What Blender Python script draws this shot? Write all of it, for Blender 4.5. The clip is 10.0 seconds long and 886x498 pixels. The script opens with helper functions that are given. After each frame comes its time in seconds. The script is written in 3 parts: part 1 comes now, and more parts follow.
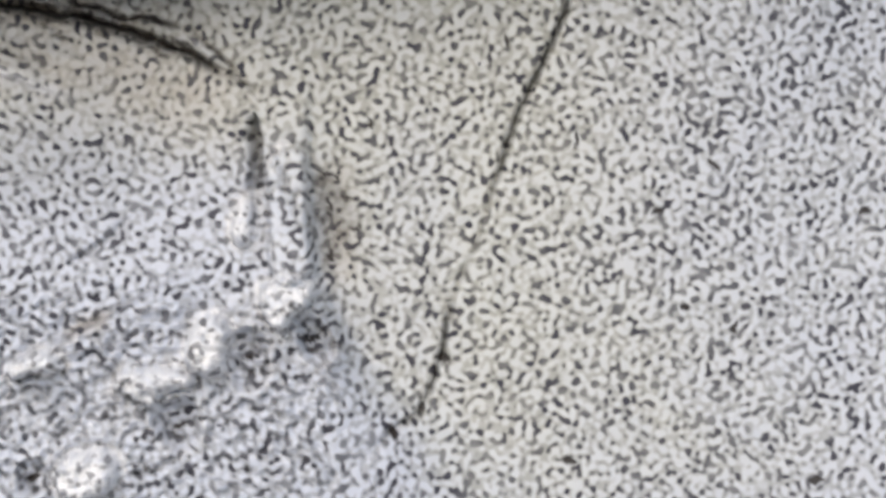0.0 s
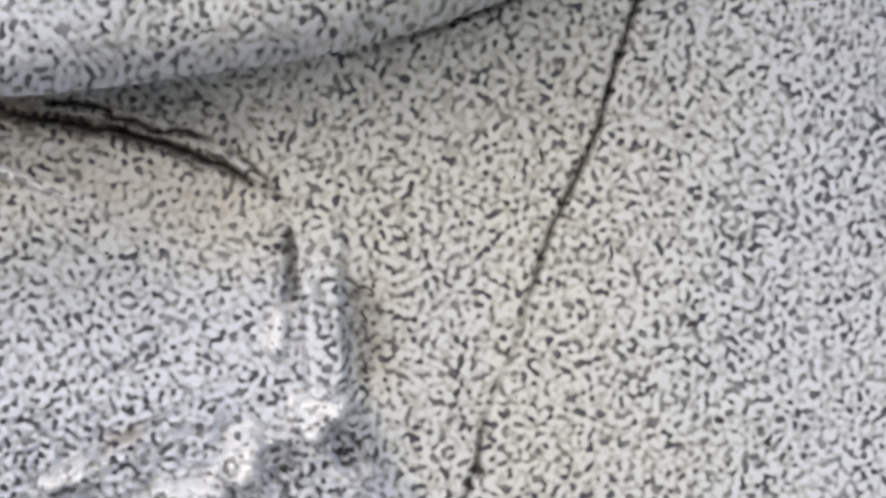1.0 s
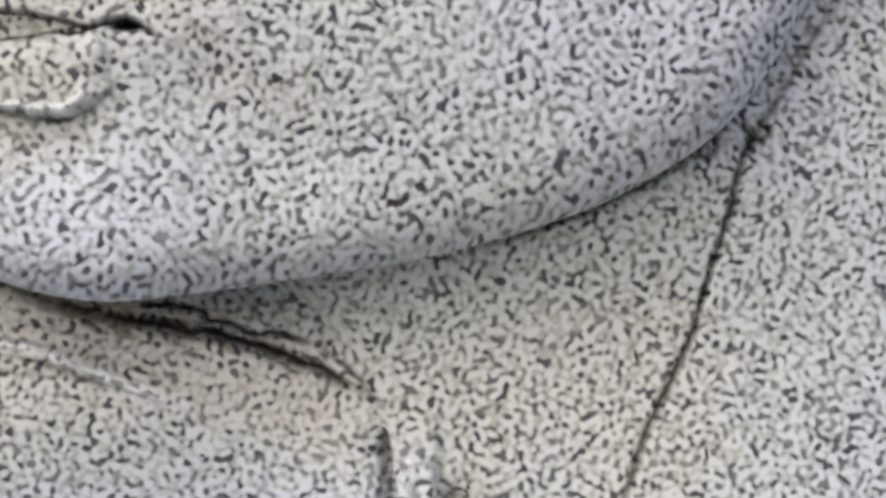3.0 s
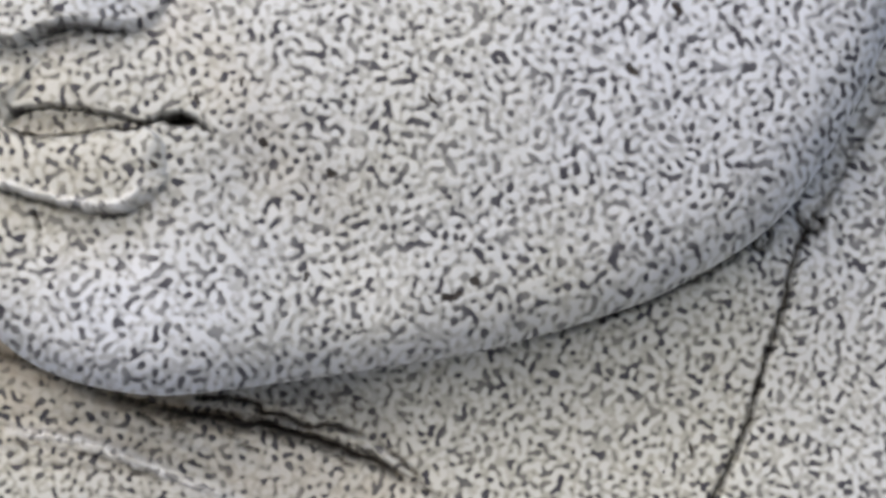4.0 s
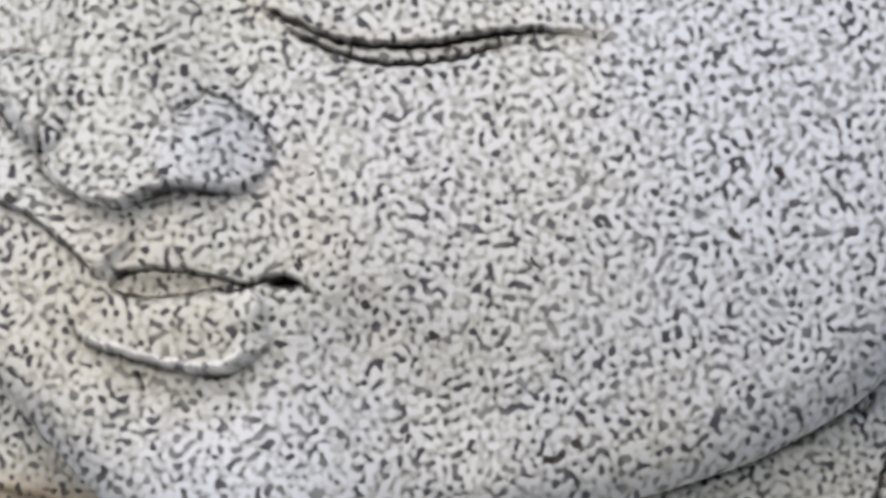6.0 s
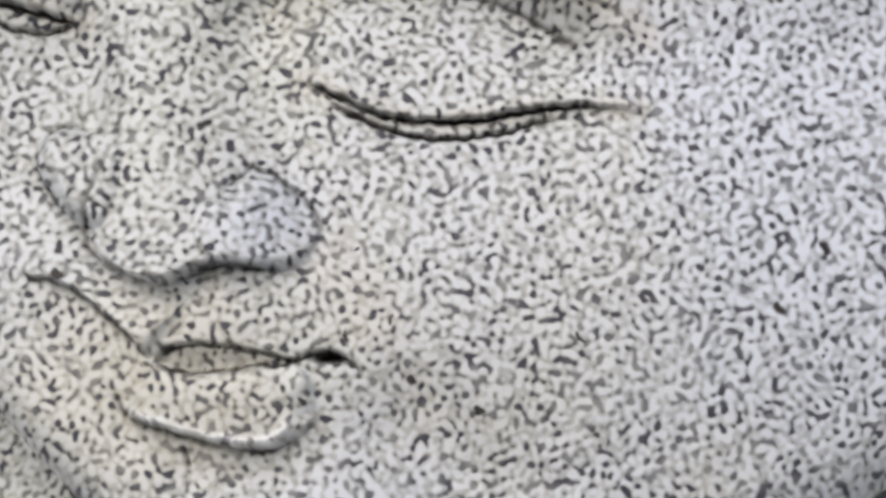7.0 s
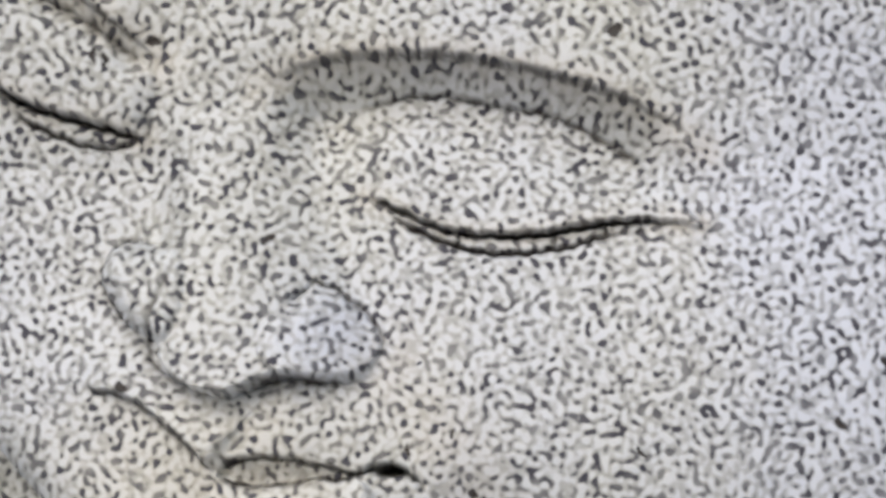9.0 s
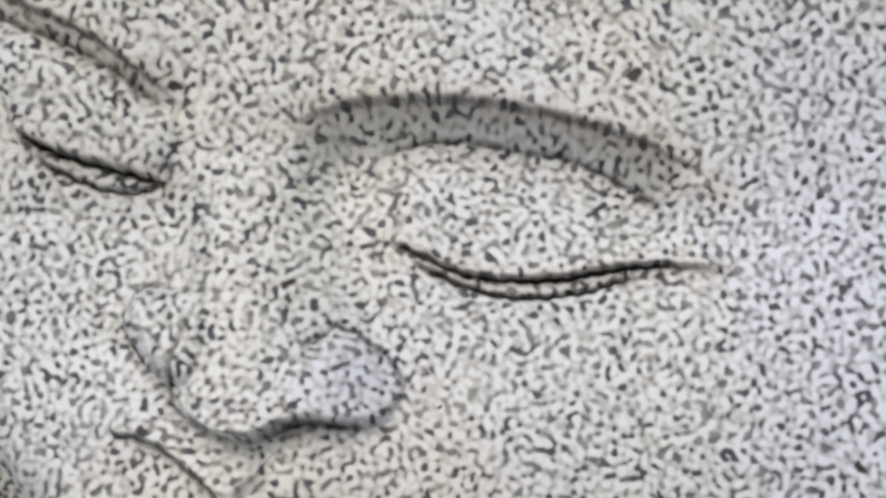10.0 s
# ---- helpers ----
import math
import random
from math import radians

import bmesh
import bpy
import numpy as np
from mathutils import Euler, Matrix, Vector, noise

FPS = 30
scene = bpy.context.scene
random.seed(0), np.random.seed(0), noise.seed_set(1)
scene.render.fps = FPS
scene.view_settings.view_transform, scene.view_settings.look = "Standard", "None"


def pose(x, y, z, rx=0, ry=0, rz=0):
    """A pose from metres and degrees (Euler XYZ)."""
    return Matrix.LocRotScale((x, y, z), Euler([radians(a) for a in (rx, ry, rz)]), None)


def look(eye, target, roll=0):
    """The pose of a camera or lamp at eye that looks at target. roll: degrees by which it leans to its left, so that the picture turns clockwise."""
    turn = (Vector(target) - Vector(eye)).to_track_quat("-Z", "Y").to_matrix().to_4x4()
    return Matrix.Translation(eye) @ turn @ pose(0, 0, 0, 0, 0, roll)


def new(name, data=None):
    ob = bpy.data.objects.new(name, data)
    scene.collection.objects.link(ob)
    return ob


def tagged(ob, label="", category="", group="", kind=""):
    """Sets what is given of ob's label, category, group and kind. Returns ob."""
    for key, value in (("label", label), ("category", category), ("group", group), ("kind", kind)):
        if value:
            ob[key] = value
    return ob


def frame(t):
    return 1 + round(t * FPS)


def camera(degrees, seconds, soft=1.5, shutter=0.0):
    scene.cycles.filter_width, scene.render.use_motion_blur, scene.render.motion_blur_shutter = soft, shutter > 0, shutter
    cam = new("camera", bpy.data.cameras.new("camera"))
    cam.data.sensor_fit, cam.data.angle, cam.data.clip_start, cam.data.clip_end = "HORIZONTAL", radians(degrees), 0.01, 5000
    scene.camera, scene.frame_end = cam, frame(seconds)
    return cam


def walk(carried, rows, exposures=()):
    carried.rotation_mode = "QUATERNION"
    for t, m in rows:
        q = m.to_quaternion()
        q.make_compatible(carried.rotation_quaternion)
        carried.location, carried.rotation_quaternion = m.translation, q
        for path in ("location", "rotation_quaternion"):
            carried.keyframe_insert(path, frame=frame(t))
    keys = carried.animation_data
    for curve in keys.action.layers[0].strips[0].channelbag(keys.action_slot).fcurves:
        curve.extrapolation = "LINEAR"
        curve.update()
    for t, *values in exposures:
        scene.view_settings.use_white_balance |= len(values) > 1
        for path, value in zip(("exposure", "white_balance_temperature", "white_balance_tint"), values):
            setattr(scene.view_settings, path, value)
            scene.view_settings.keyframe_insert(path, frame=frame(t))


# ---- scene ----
cam = camera(14.0, 10.0, soft=3.3)

PATH = [
    (0, (0.1209, -1.5003, 1.5306), (0.0972, 0.4963, 1.4163), -0.32),
    (0.5, (0.1167, -1.5000, 1.5431), (0.0897, 0.4974, 1.4446), -0.32),
    (1, (0.1130, -1.4998, 1.5545), (0.0804, 0.4983, 1.4730), -0.27),
    (1.5, (0.1097, -1.4997, 1.5650), (0.0685, 0.4989, 1.5019), -0.32),
    (2, (0.1069, -1.4998, 1.5744), (0.0588, 0.4990, 1.5226), -0.24),
    (2.2, (0.1059, -1.4998, 1.5779), (0.0514, 0.4990, 1.5374), -0.24),
    (3.3, (0.1017, -1.5004, 1.5948), (0.0214, 0.4980, 1.5918), -0.29),
    (3.5, (0.1012, -1.5005, 1.5974), (0.0134, 0.4975, 1.6052), -0.34),
    (4, (0.1002, -1.5010, 1.6035), (0.0018, 0.4965, 1.6238), -0.30),
    (4.5, (0.0996, -1.5016, 1.6088), (-0.0139, 0.4948, 1.6486), -0.19),
    (5, (0.0995, -1.5023, 1.6135), (-0.0291, 0.4928, 1.6716), -0.16),
    (5.5, (0.0998, -1.5030, 1.6176), (-0.0437, 0.4904, 1.6934), -0.10),
    (5.7, (0.1001, -1.5034, 1.6191), (-0.0475, 0.4896, 1.6984), -0.06),
    (7, (0.1032, -1.5060, 1.6268), (-0.0797, 0.4820, 1.7474), -0.03),
    (7.5, (0.1052, -1.5072, 1.6290), (-0.0886, 0.4791, 1.7604), 0.01),
    (8, (0.1076, -1.5085, 1.6308), (-0.0989, 0.4754, 1.7773), 0.06),
    (8.5, (0.1103, -1.5098, 1.6324), (-0.1080, 0.4717, 1.7930), 0.08),
    (9, (0.1135, -1.5113, 1.6337), (-0.1161, 0.4678, 1.8077), 0.14),
    (9.5, (0.1170, -1.5129, 1.6349), (-0.1220, 0.4643, 1.8180), 0.20),
    (10, (0.1209, -1.5145, 1.6359), (-0.1290, 0.4602, 1.8309), 0.15),
]
walk(cam, [(t, look(eye, target, roll)) for t, eye, target, roll in PATH])

# ---- light: open, bright overcast sky ----
SUN_EL, SUN_AZ = 33.0, 192.0
world = bpy.data.worlds.new("sky")
scene.world = world
world.use_nodes = True
wn, wl = world.node_tree.nodes, world.node_tree.links
sky = wn.new("ShaderNodeTexSky")
sky.sky_type = "NISHITA"
sky.sun_disc = False
sky.sun_elevation, sky.sun_rotation = radians(SUN_EL), radians(SUN_AZ)
sky.air_density, sky.dust_density, sky.ozone_density = 1.0, 3.0, 1.0
wl.new(sky.outputs[0], wn["Background"].inputs["Color"])
wn["Background"].inputs["Strength"].default_value = 0.15

sun = new("sun", bpy.data.lights.new("sun", "SUN"))
sun.data.energy, sun.data.angle, sun.data.color = 1.4, radians(60), (1.0, 0.995, 0.985)
_a, _e = radians(SUN_AZ), radians(SUN_EL)
toward = Vector((math.sin(_a) * math.cos(_e), math.cos(_a) * math.cos(_e), math.sin(_e)))
sun.matrix_world = look(toward * 10, (0, 0, 0))
scene.view_settings.exposure = -0.18


# ---- materials ----
def material(name):
    m = bpy.data.materials.new(name)
    m.use_nodes = True
    return m, m.node_tree.nodes, m.node_tree.links, m.node_tree.nodes["Principled BSDF"]


def granite():
    """Pale grey speckled granite: pale feldspar, grey quartz, short curved mica flecks, grime and painted shade in the
    carved lines.
    """
    m, n, l, bsdf = material("speckled granite")
    # the grain runs long into the block
    grain = n.new("ShaderNodeMapping")
    grain.inputs["Scale"].default_value = (1, 0.25, 1)
    l.new(n.new("ShaderNodeTexCoord").outputs["Object"], grain.inputs["Vector"])
    co = grain.outputs[0]

    def noise_tex(scale, detail, rough, distort, at=co):
        t = n.new("ShaderNodeTexNoise")
        t.inputs["Scale"].default_value, t.inputs["Detail"].default_value = scale, detail
        t.inputs["Roughness"].default_value, t.inputs["Distortion"].default_value = rough, distort
        l.new(at, t.inputs["Vector"])
        return t.outputs["Fac"]

    def ramp(fac, a, b, ca=0.0, cb=1.0):
        r = n.new("ShaderNodeMapRange")
        r.interpolation_type = "SMOOTHSTEP"
        r.inputs["From Min"].default_value, r.inputs["From Max"].default_value = a, b
        r.inputs["To Min"].default_value, r.inputs["To Max"].default_value = ca, cb
        l.new(fac, r.inputs["Value"])
        return r.outputs["Result"]

    def op(kind, a, b):
        t = n.new("ShaderNodeMath")
        t.operation = kind
        for k, v in enumerate((a, b)):
            if isinstance(v, (int, float)):
                t.inputs[k].default_value = v
            else:
                l.new(v, t.inputs[k])
        return t.outputs[0]

    def mix(fac, a, b):
        t = n.new("ShaderNodeMix")
        t.data_type = "RGBA"
        for k, v in ((0, fac), (6, a), (7, b)):
            if isinstance(v, tuple):
                t.inputs[k].default_value = (*v, 1)
            elif isinstance(v, (int, float)):
                t.inputs[k].default_value = v
            else:
                l.new(v, t.inputs[k])
        return t.outputs[2]

    # dark flecks: short curved threads of even width, some fainter, and rare heavy blots
    def shifted(v):
        t = n.new("ShaderNodeVectorMath")
        t.operation = "ADD"
        t.inputs[1].default_value = v
        l.new(co, t.inputs[0])
        return t.outputs[0]

    def worms(scale, frequency, at):
        t = n.new("ShaderNodeTexGabor")
        t.gabor_type = "2D"
        t.inputs["Scale"].default_value, t.inputs["Frequency"].default_value = scale, frequency
        t.inputs["Anisotropy"].default_value = 0.0
        split, plane = n.new("ShaderNodeSeparateXYZ"), n.new("ShaderNodeCombineXYZ")
        l.new(at, split.inputs[0])
        l.new(op("ADD", split.outputs[0], op("MULTIPLY", split.outputs[1], 0.5)), plane.inputs[0])
        l.new(op("ADD", split.outputs[2], op("MULTIPLY", split.outputs[1], 0.2)), plane.inputs[1])
        l.new(plane.outputs[0], t.inputs["Vector"])
        return t.outputs["Value"]

    weave = worms(168, 1.08, shifted((3, 1, 7)))
    uneven = op("ADD", op("MULTIPLY", op("SUBTRACT", noise_tex(220, 0.0, 0.5, 0.5, shifted((1, 6, 4))), 0.5), 0.4), op("MULTIPLY", op("SUBTRACT", noise_tex(110, 1.0, 0.5, 0.0), 0.5), 0.14))
    level = op("ADD", weave, uneven)
    heavy = ramp(noise_tex(150, 1.0, 0.6, 0.3), 0.17, 0.22, 1.0, 0.0)
    dark = op("MAXIMUM", op("MULTIPLY", ramp(level, 0.335, 0.46, 1.0, 0.0), ramp(noise_tex(90, 1.0, 0.5, 0.0, shifted((2, 8, 5))), 0.3, 0.65, 0.5, 1.0)), heavy)
    # pale and grey crystals, warm and cool clouds
    crystal = ramp(op("ADD", level, op("MULTIPLY", op("SUBTRACT", noise_tex(330, 1.0, 0.5, 0.1, shifted((5, 5, 1))), 0.5), 0.3)), 0.43, 0.66)
    # painted tint: skylight blue where positive, warm bounce where negative
    block = n.new("ShaderNodeAttribute")
    block.attribute_name = "cool"
    cloud = ramp(op("ADD", noise_tex(4.3, 5.0, 0.6, 0.8), op("MULTIPLY", block.outputs["Fac"], 0.3)), 0.3, 0.8)
    pale = mix(cloud, (0.605, 0.622, 0.618), (0.585, 0.62, 0.705))
    grey = mix(cloud, (0.41, 0.413, 0.38), (0.395, 0.415, 0.46))
    stone = mix(crystal, grey, pale)
    tan = n.new("ShaderNodeAttribute")
    tan.attribute_name = "tan"
    stone = mix(op("MULTIPLY", tan.outputs["Fac"], ramp(noise_tex(45, 4.0, 0.65, 0.5), 0.25, 0.65, 0.4, 1.0)), stone, (0.5, 0.445, 0.365))
    stone = mix(dark, stone, (0.055, 0.055, 0.072))
    att = n.new("ShaderNodeAttribute")
    att.attribute_name = "stain_shade"
    rim = n.new("ShaderNodeAttribute")
    rim.attribute_name = "crust_highlight"
    # pale weathering on the knobs, painted highlights on lip and post edges
    stone = mix(op("MULTIPLY", op("MULTIPLY", rim.outputs["Fac"], ramp(dark, 0.0, 1.0, 1.0, 0.4)), ramp(noise_tex(170, 2.0, 0.6, 0.6), 0.4, 0.55, 0.45, 1.0)), stone, (0.8, 0.81, 0.84))
    # dark brown for grime, and for shade painted into creases and recesses
    dirt_shade = op("MULTIPLY", att.outputs["Fac"], ramp(noise_tex(190, 2.0, 0.6, 0.4), 0.38, 0.58, 0.5, 1.05))
    dirt_shade = op("MAXIMUM", dirt_shade, ramp(att.outputs["Fac"], 0.55, 0.95))
    stone = mix(op("MINIMUM", dirt_shade, 0.95), stone, (0.03, 0.024, 0.022))
    l.new(stone, bsdf.inputs["Base Color"])
    l.new(ramp(crystal, 0, 1, 0.62, 0.8), bsdf.inputs["Roughness"])
    bsdf.inputs["Specular IOR Level"].default_value = 0.3
    bump = n.new("ShaderNodeBump")
    bump.inputs["Strength"].default_value, bump.inputs["Distance"].default_value = 0.4, 0.001
    l.new(op("ADD", op("MULTIPLY", crystal, 0.6), op("SUBTRACT", noise_tex(420, 3.0, 0.6, 0.2), dark)), bump.inputs["Height"])
    l.new(bump.outputs[0], bsdf.inputs["Normal"])
    return m


def paving():
    m, n, l, bsdf = material("grey gravel")
    co = n.new("ShaderNodeTexCoord").outputs["Object"]
    t = n.new("ShaderNodeTexNoise")
    t.inputs["Scale"].default_value, t.inputs["Detail"].default_value = 30, 6
    l.new(co, t.inputs["Vector"])
    r = n.new("ShaderNodeValToRGB")
    r.color_ramp.elements[0].color, r.color_ramp.elements[1].color = (0.46, 0.44, 0.4, 1), (0.72, 0.69, 0.63, 1)
    l.new(t.outputs["Fac"], r.inputs[0])
    l.new(r.outputs[0], bsdf.inputs["Base Color"])
    bsdf.inputs["Roughness"].default_value = 0.95
    b = n.new("ShaderNodeBump")
    b.inputs["Distance"].default_value = 0.01
    l.new(t.outputs["Fac"], b.inputs["Height"])
    l.new(b.outputs[0], bsdf.inputs["Normal"])
    return m


STONE, GROUND = granite(), paving()

# ---- ground: unseen, kept pale to bounce light up onto the statue ----
bm = bmesh.new()
bmesh.ops.create_grid(bm, x_segments=60, y_segments=60, size=1500)
me = bpy.data.meshes.new("ground")
bm.to_mesh(me)
bm.free()
me.materials.append(GROUND)
tagged(new("ground", me), "grey gravel ground spreading out round the statue", "ground", kind="structure")



# ---- plain court wall round the place, and the plinth ----
def slab(name, x0, y0, z0, x1, y1, z1, bevel, mat, segments=2):
    bm = bmesh.new()
    bmesh.ops.create_cube(bm, size=1)
    bmesh.ops.transform(bm, verts=bm.verts, matrix=Matrix.Translation(((x0 + x1) / 2, (y0 + y1) / 2, (z0 + z1) / 2)) @ Matrix.Diagonal((x1 - x0, y1 - y0, z1 - z0, 1)))
    bmesh.ops.bevel(bm, geom=bm.edges, offset=bevel, segments=segments, affect="EDGES")
    me = bpy.data.meshes.new(name)
    bm.to_mesh(me)
    bm.free()
    me.materials.append(mat)
    return new(name, me)


for side, box in (("north", (-14.4, 14, 0, 14.4, 14.4, 2.2)), ("south", (-14.4, -14.4, 0, 14.4, -14, 2.2)), ("east", (14, -13.997, 0, 14.4, 13.997, 2.2)), ("west", (-14.4, -13.997, 0, -14, 13.997, 2.2))):
    tagged(slab("wall_" + side, *box, 0.02, GROUND), "plain grey rendered wall closing the court", "wall", kind="structure")
plinth = new("plinth")
tagged(plinth, "broad pale granite plinth of two steps under the statue", "plinth")
for name, box in (("step", (-1.35, -0.75, 0, 1.35, 1.3, 0.12)), ("block", (-1.1, -0.5, 0.12, 1.1, 1.05, 0.25))):
    slab(name, *box, 0.012, STONE).parent = plinth

# ---- the statue: carving tools ----
# The carver's sheet lies upright before the statue: centimetres to the right and up from a point 1.6 m over the ground.
# A height is in centimetres out of the stone, towards the front.


def spline(points, step=6, closed=False):
    """A smooth curve through a few points."""
    p = np.array(points, float)
    p = np.vstack([p[-1], p, p[0], p[1]]) if closed else np.vstack([2 * p[0] - p[1], p, 2 * p[-1] - p[-2]])
    t = np.linspace(0, 1, step, endpoint=False)[:, None]
    out = []
    for a, b, c, d in zip(p[:-3], p[1:-2], p[2:-1], p[3:]):
        out.append(0.5 * (2 * b + (c - a) * t + (2 * a - 5 * b + 4 * c - d) * t**2 + (3 * b - a - 3 * c + d) * t**3))
    out = np.vstack(out)
    return out if closed else np.vstack([out, p[-2]])


def smooth(x, a, b):
    t = np.clip((x - a) / (b - a), 0, 1)
    return t * t * (3 - 2 * t)


class Sheet:
    """The heights over a set of places on the sheet, and the strokes that carve them."""

    def __init__(self, x, z):
        self.x, self.z = x, z
        self.h, self.stain_shade, self.crust_highlight, self.tan, self.cool = (np.zeros_like(x) for _ in range(5))
        # a chisel never runs quite true
        self.wx = 0.028 * (np.sin(5.1 * x + 2.3 * z) + np.sin(9.7 * z - 3.1 * x + 1)) + 0.006 * np.sin(17 * x + 11 * z)
        self.wz = 0.028 * (np.sin(4.3 * x - 3.7 * z + 2) + np.sin(8.9 * x + 5.3 * z)) + 0.006 * np.sin(15 * x - 13 * z)

    def near(self, points, reach, closed=False):
        """Places within reach of a curve: their index, distance, side (+1 on the left of its way) and share of its length."""
        c = spline(points, closed=closed)
        if closed:
            c = np.vstack([c, c[0]])
        lo, hi = c.min(0) - reach, c.max(0) + reach
        i = np.nonzero((self.x > lo[0]) & (self.x < hi[0]) & (self.z > lo[1]) & (self.z < hi[1]))[0]
        q = np.stack([self.x[i] + self.wx[i], self.z[i] + self.wz[i]], 1)
        best, side, share = np.full(len(i), 1e9), np.ones(len(i)), np.zeros(len(i))
        along = np.r_[0, np.cumsum(np.hypot(*np.diff(c, axis=0).T))]
        for k in range(len(c) - 1):
            v, w = c[k + 1] - c[k], q - c[k]
            t = np.clip(w @ v / (v @ v + 1e-12), 0, 1)
            o = w - t[:, None] * v
            d = o[:, 0] ** 2 + o[:, 1] ** 2
            m = d < best
            best[m] = d[m]
            side[m] = np.where(v[0] * w[m, 1] - v[1] * w[m, 0] >= 0, 1, -1)
            share[m] = (along[k] + t[m] * (along[k + 1] - along[k])) / along[-1]
        return i, np.sqrt(best), side, share

    def groove(self, points, depth, width, ends=(0.08, 0.08), stain_shade=0.0, stain_shade_width=0.0, along=None):
        """A carved line (a ridge where depth is negative), coloured with grime and painted shade."""
        i, d, _, s = self.near(points, max(4 * width, 3 * stain_shade_width))
        f = smooth(s, -1e-6, ends[0]) * smooth(1 - s, -1e-6, ends[1])
        if along:
            f = f * np.interp(s, *along)
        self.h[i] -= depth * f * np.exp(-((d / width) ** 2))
        if stain_shade:
            self.stain_shade[i] = np.maximum(self.stain_shade[i], stain_shade * f * np.exp(-((d / stain_shade_width) ** 2)))

    def step(self, points, height, edge, fade, side=1, ends=(0.1, 0.1)):
        """Raises one side of a curve: sharply at the curve, over edge, and dying away over fade."""
        i, d, sd, s = self.near(points, 4 * fade)
        sd = sd * side * d
        f = smooth(s, -1e-6, ends[0]) * smooth(1 - s, -1e-6, ends[1])
        self.h[i] += height * f * smooth(sd, -edge, edge) * np.exp(-((np.maximum(sd, 0) / fade) ** 2))

    def pillow(self, points, height, width, power=0.5, rise=None, cliff=3):
        """Swells the inside of a closed outline, rounded over width, or only along its curve rise."""
        i, d, _, _ = self.near(points, 0.1, closed=True)
        c = spline(points, closed=True)
        inside = np.zeros(len(i), bool)
        x, z = self.x[i], self.z[i]
        for (x0, z0), (x1, z1) in zip(c, np.roll(c, -1, 0)):
            cross = (z0 > z) != (z1 > z)
            inside ^= cross & (x < (x1 - x0) * (z - z0) / (z1 - z0 + 1e-12) + x0)
        if rise is not None:
            k, e, _, _ = self.near(rise, 30)
            full = np.full(len(self.x), 99.0)
            full[k] = e
            d = np.minimum(full[i], cliff * d)
        u = np.clip(d / width, 0, 1) * inside
        self.h[i] += height * (u * (2 - u)) ** power

    def dark_spot(self, x, z, rx, rz, turn):
        """A small dark mark: a knot or pit in the stone, a gap's painted shade."""
        c, s = math.cos(radians(turn)), math.sin(radians(turn))
        dx, dz = self.x + 2 * self.wx - x, self.z + 2 * self.wz - z
        g = np.exp(-(((c * dx + s * dz) / rx) ** 2 + ((c * dz - s * dx) / rz) ** 2))
        self.h -= 0.06 * g
        self.stain_shade = np.maximum(self.stain_shade, 1.0 * smooth(g, 0.2, 0.6))

    def hollow(self, top, foot, depth, out):
        """Undercuts the band between two curves: deeper from the top one to the foot, and out again below the foot."""
        i, d, side, s = self.near(top, 9)
        j, e, below, r = self.near(foot, 9)
        full = np.full((2, len(self.x)), 9.0)
        full[0, i], full[1, j] = d * -side, e * -below
        fade, share = np.zeros_like(self.x), np.zeros_like(self.x)
        share[j] = r
        fade[j] = smooth(r, -1e-6, 0.15) * smooth(1 - r, -1e-6, 0.12)
        both = np.zeros(len(self.x), bool)
        both[i] = True
        near_both = np.zeros(len(self.x), bool)
        near_both[j] = True
        both &= near_both
        t, f = full
        band = both & (t > 0) & (f <= 0)
        under = both & (t > 0) & (f > 0)
        self.h[band] -= depth * fade[band] * (t[band] / (t[band] - f[band] + 1e-6)) ** 0.8
        self.h[under] -= (depth * fade * (1 - smooth(f, 0, out)))[under]

    def bump(self, x, z, rx, rz, height, turn=0.0, power=2.0):
        c, s = math.cos(radians(turn)), math.sin(radians(turn))
        dx, dz = self.x - x, self.z - z
        u, v = (c * dx + s * dz) / rx, (c * dz - s * dx) / rz
        self.h += height * np.exp(-((u * u + v * v) ** (power / 2)))

    def rough(self, amount, size, mask=1.0, seed=0):
        """Uneven chiselling: a sum of waves in random directions."""
        rng = np.random.default_rng(seed)
        out = np.zeros_like(self.x)
        for k in range(14):
            a, f, p = rng.uniform(0, math.tau), rng.uniform(0.6, 1.8) * math.tau / size, rng.uniform(0, math.tau)
            out += np.sin(f * (np.cos(a) * self.x + np.sin(a) * self.z) + p + 1.3 * np.sin(0.6 * f * (np.sin(a) * self.x - np.cos(a) * self.z) + 2 * p))
        self.h += amount * out / 4 * mask


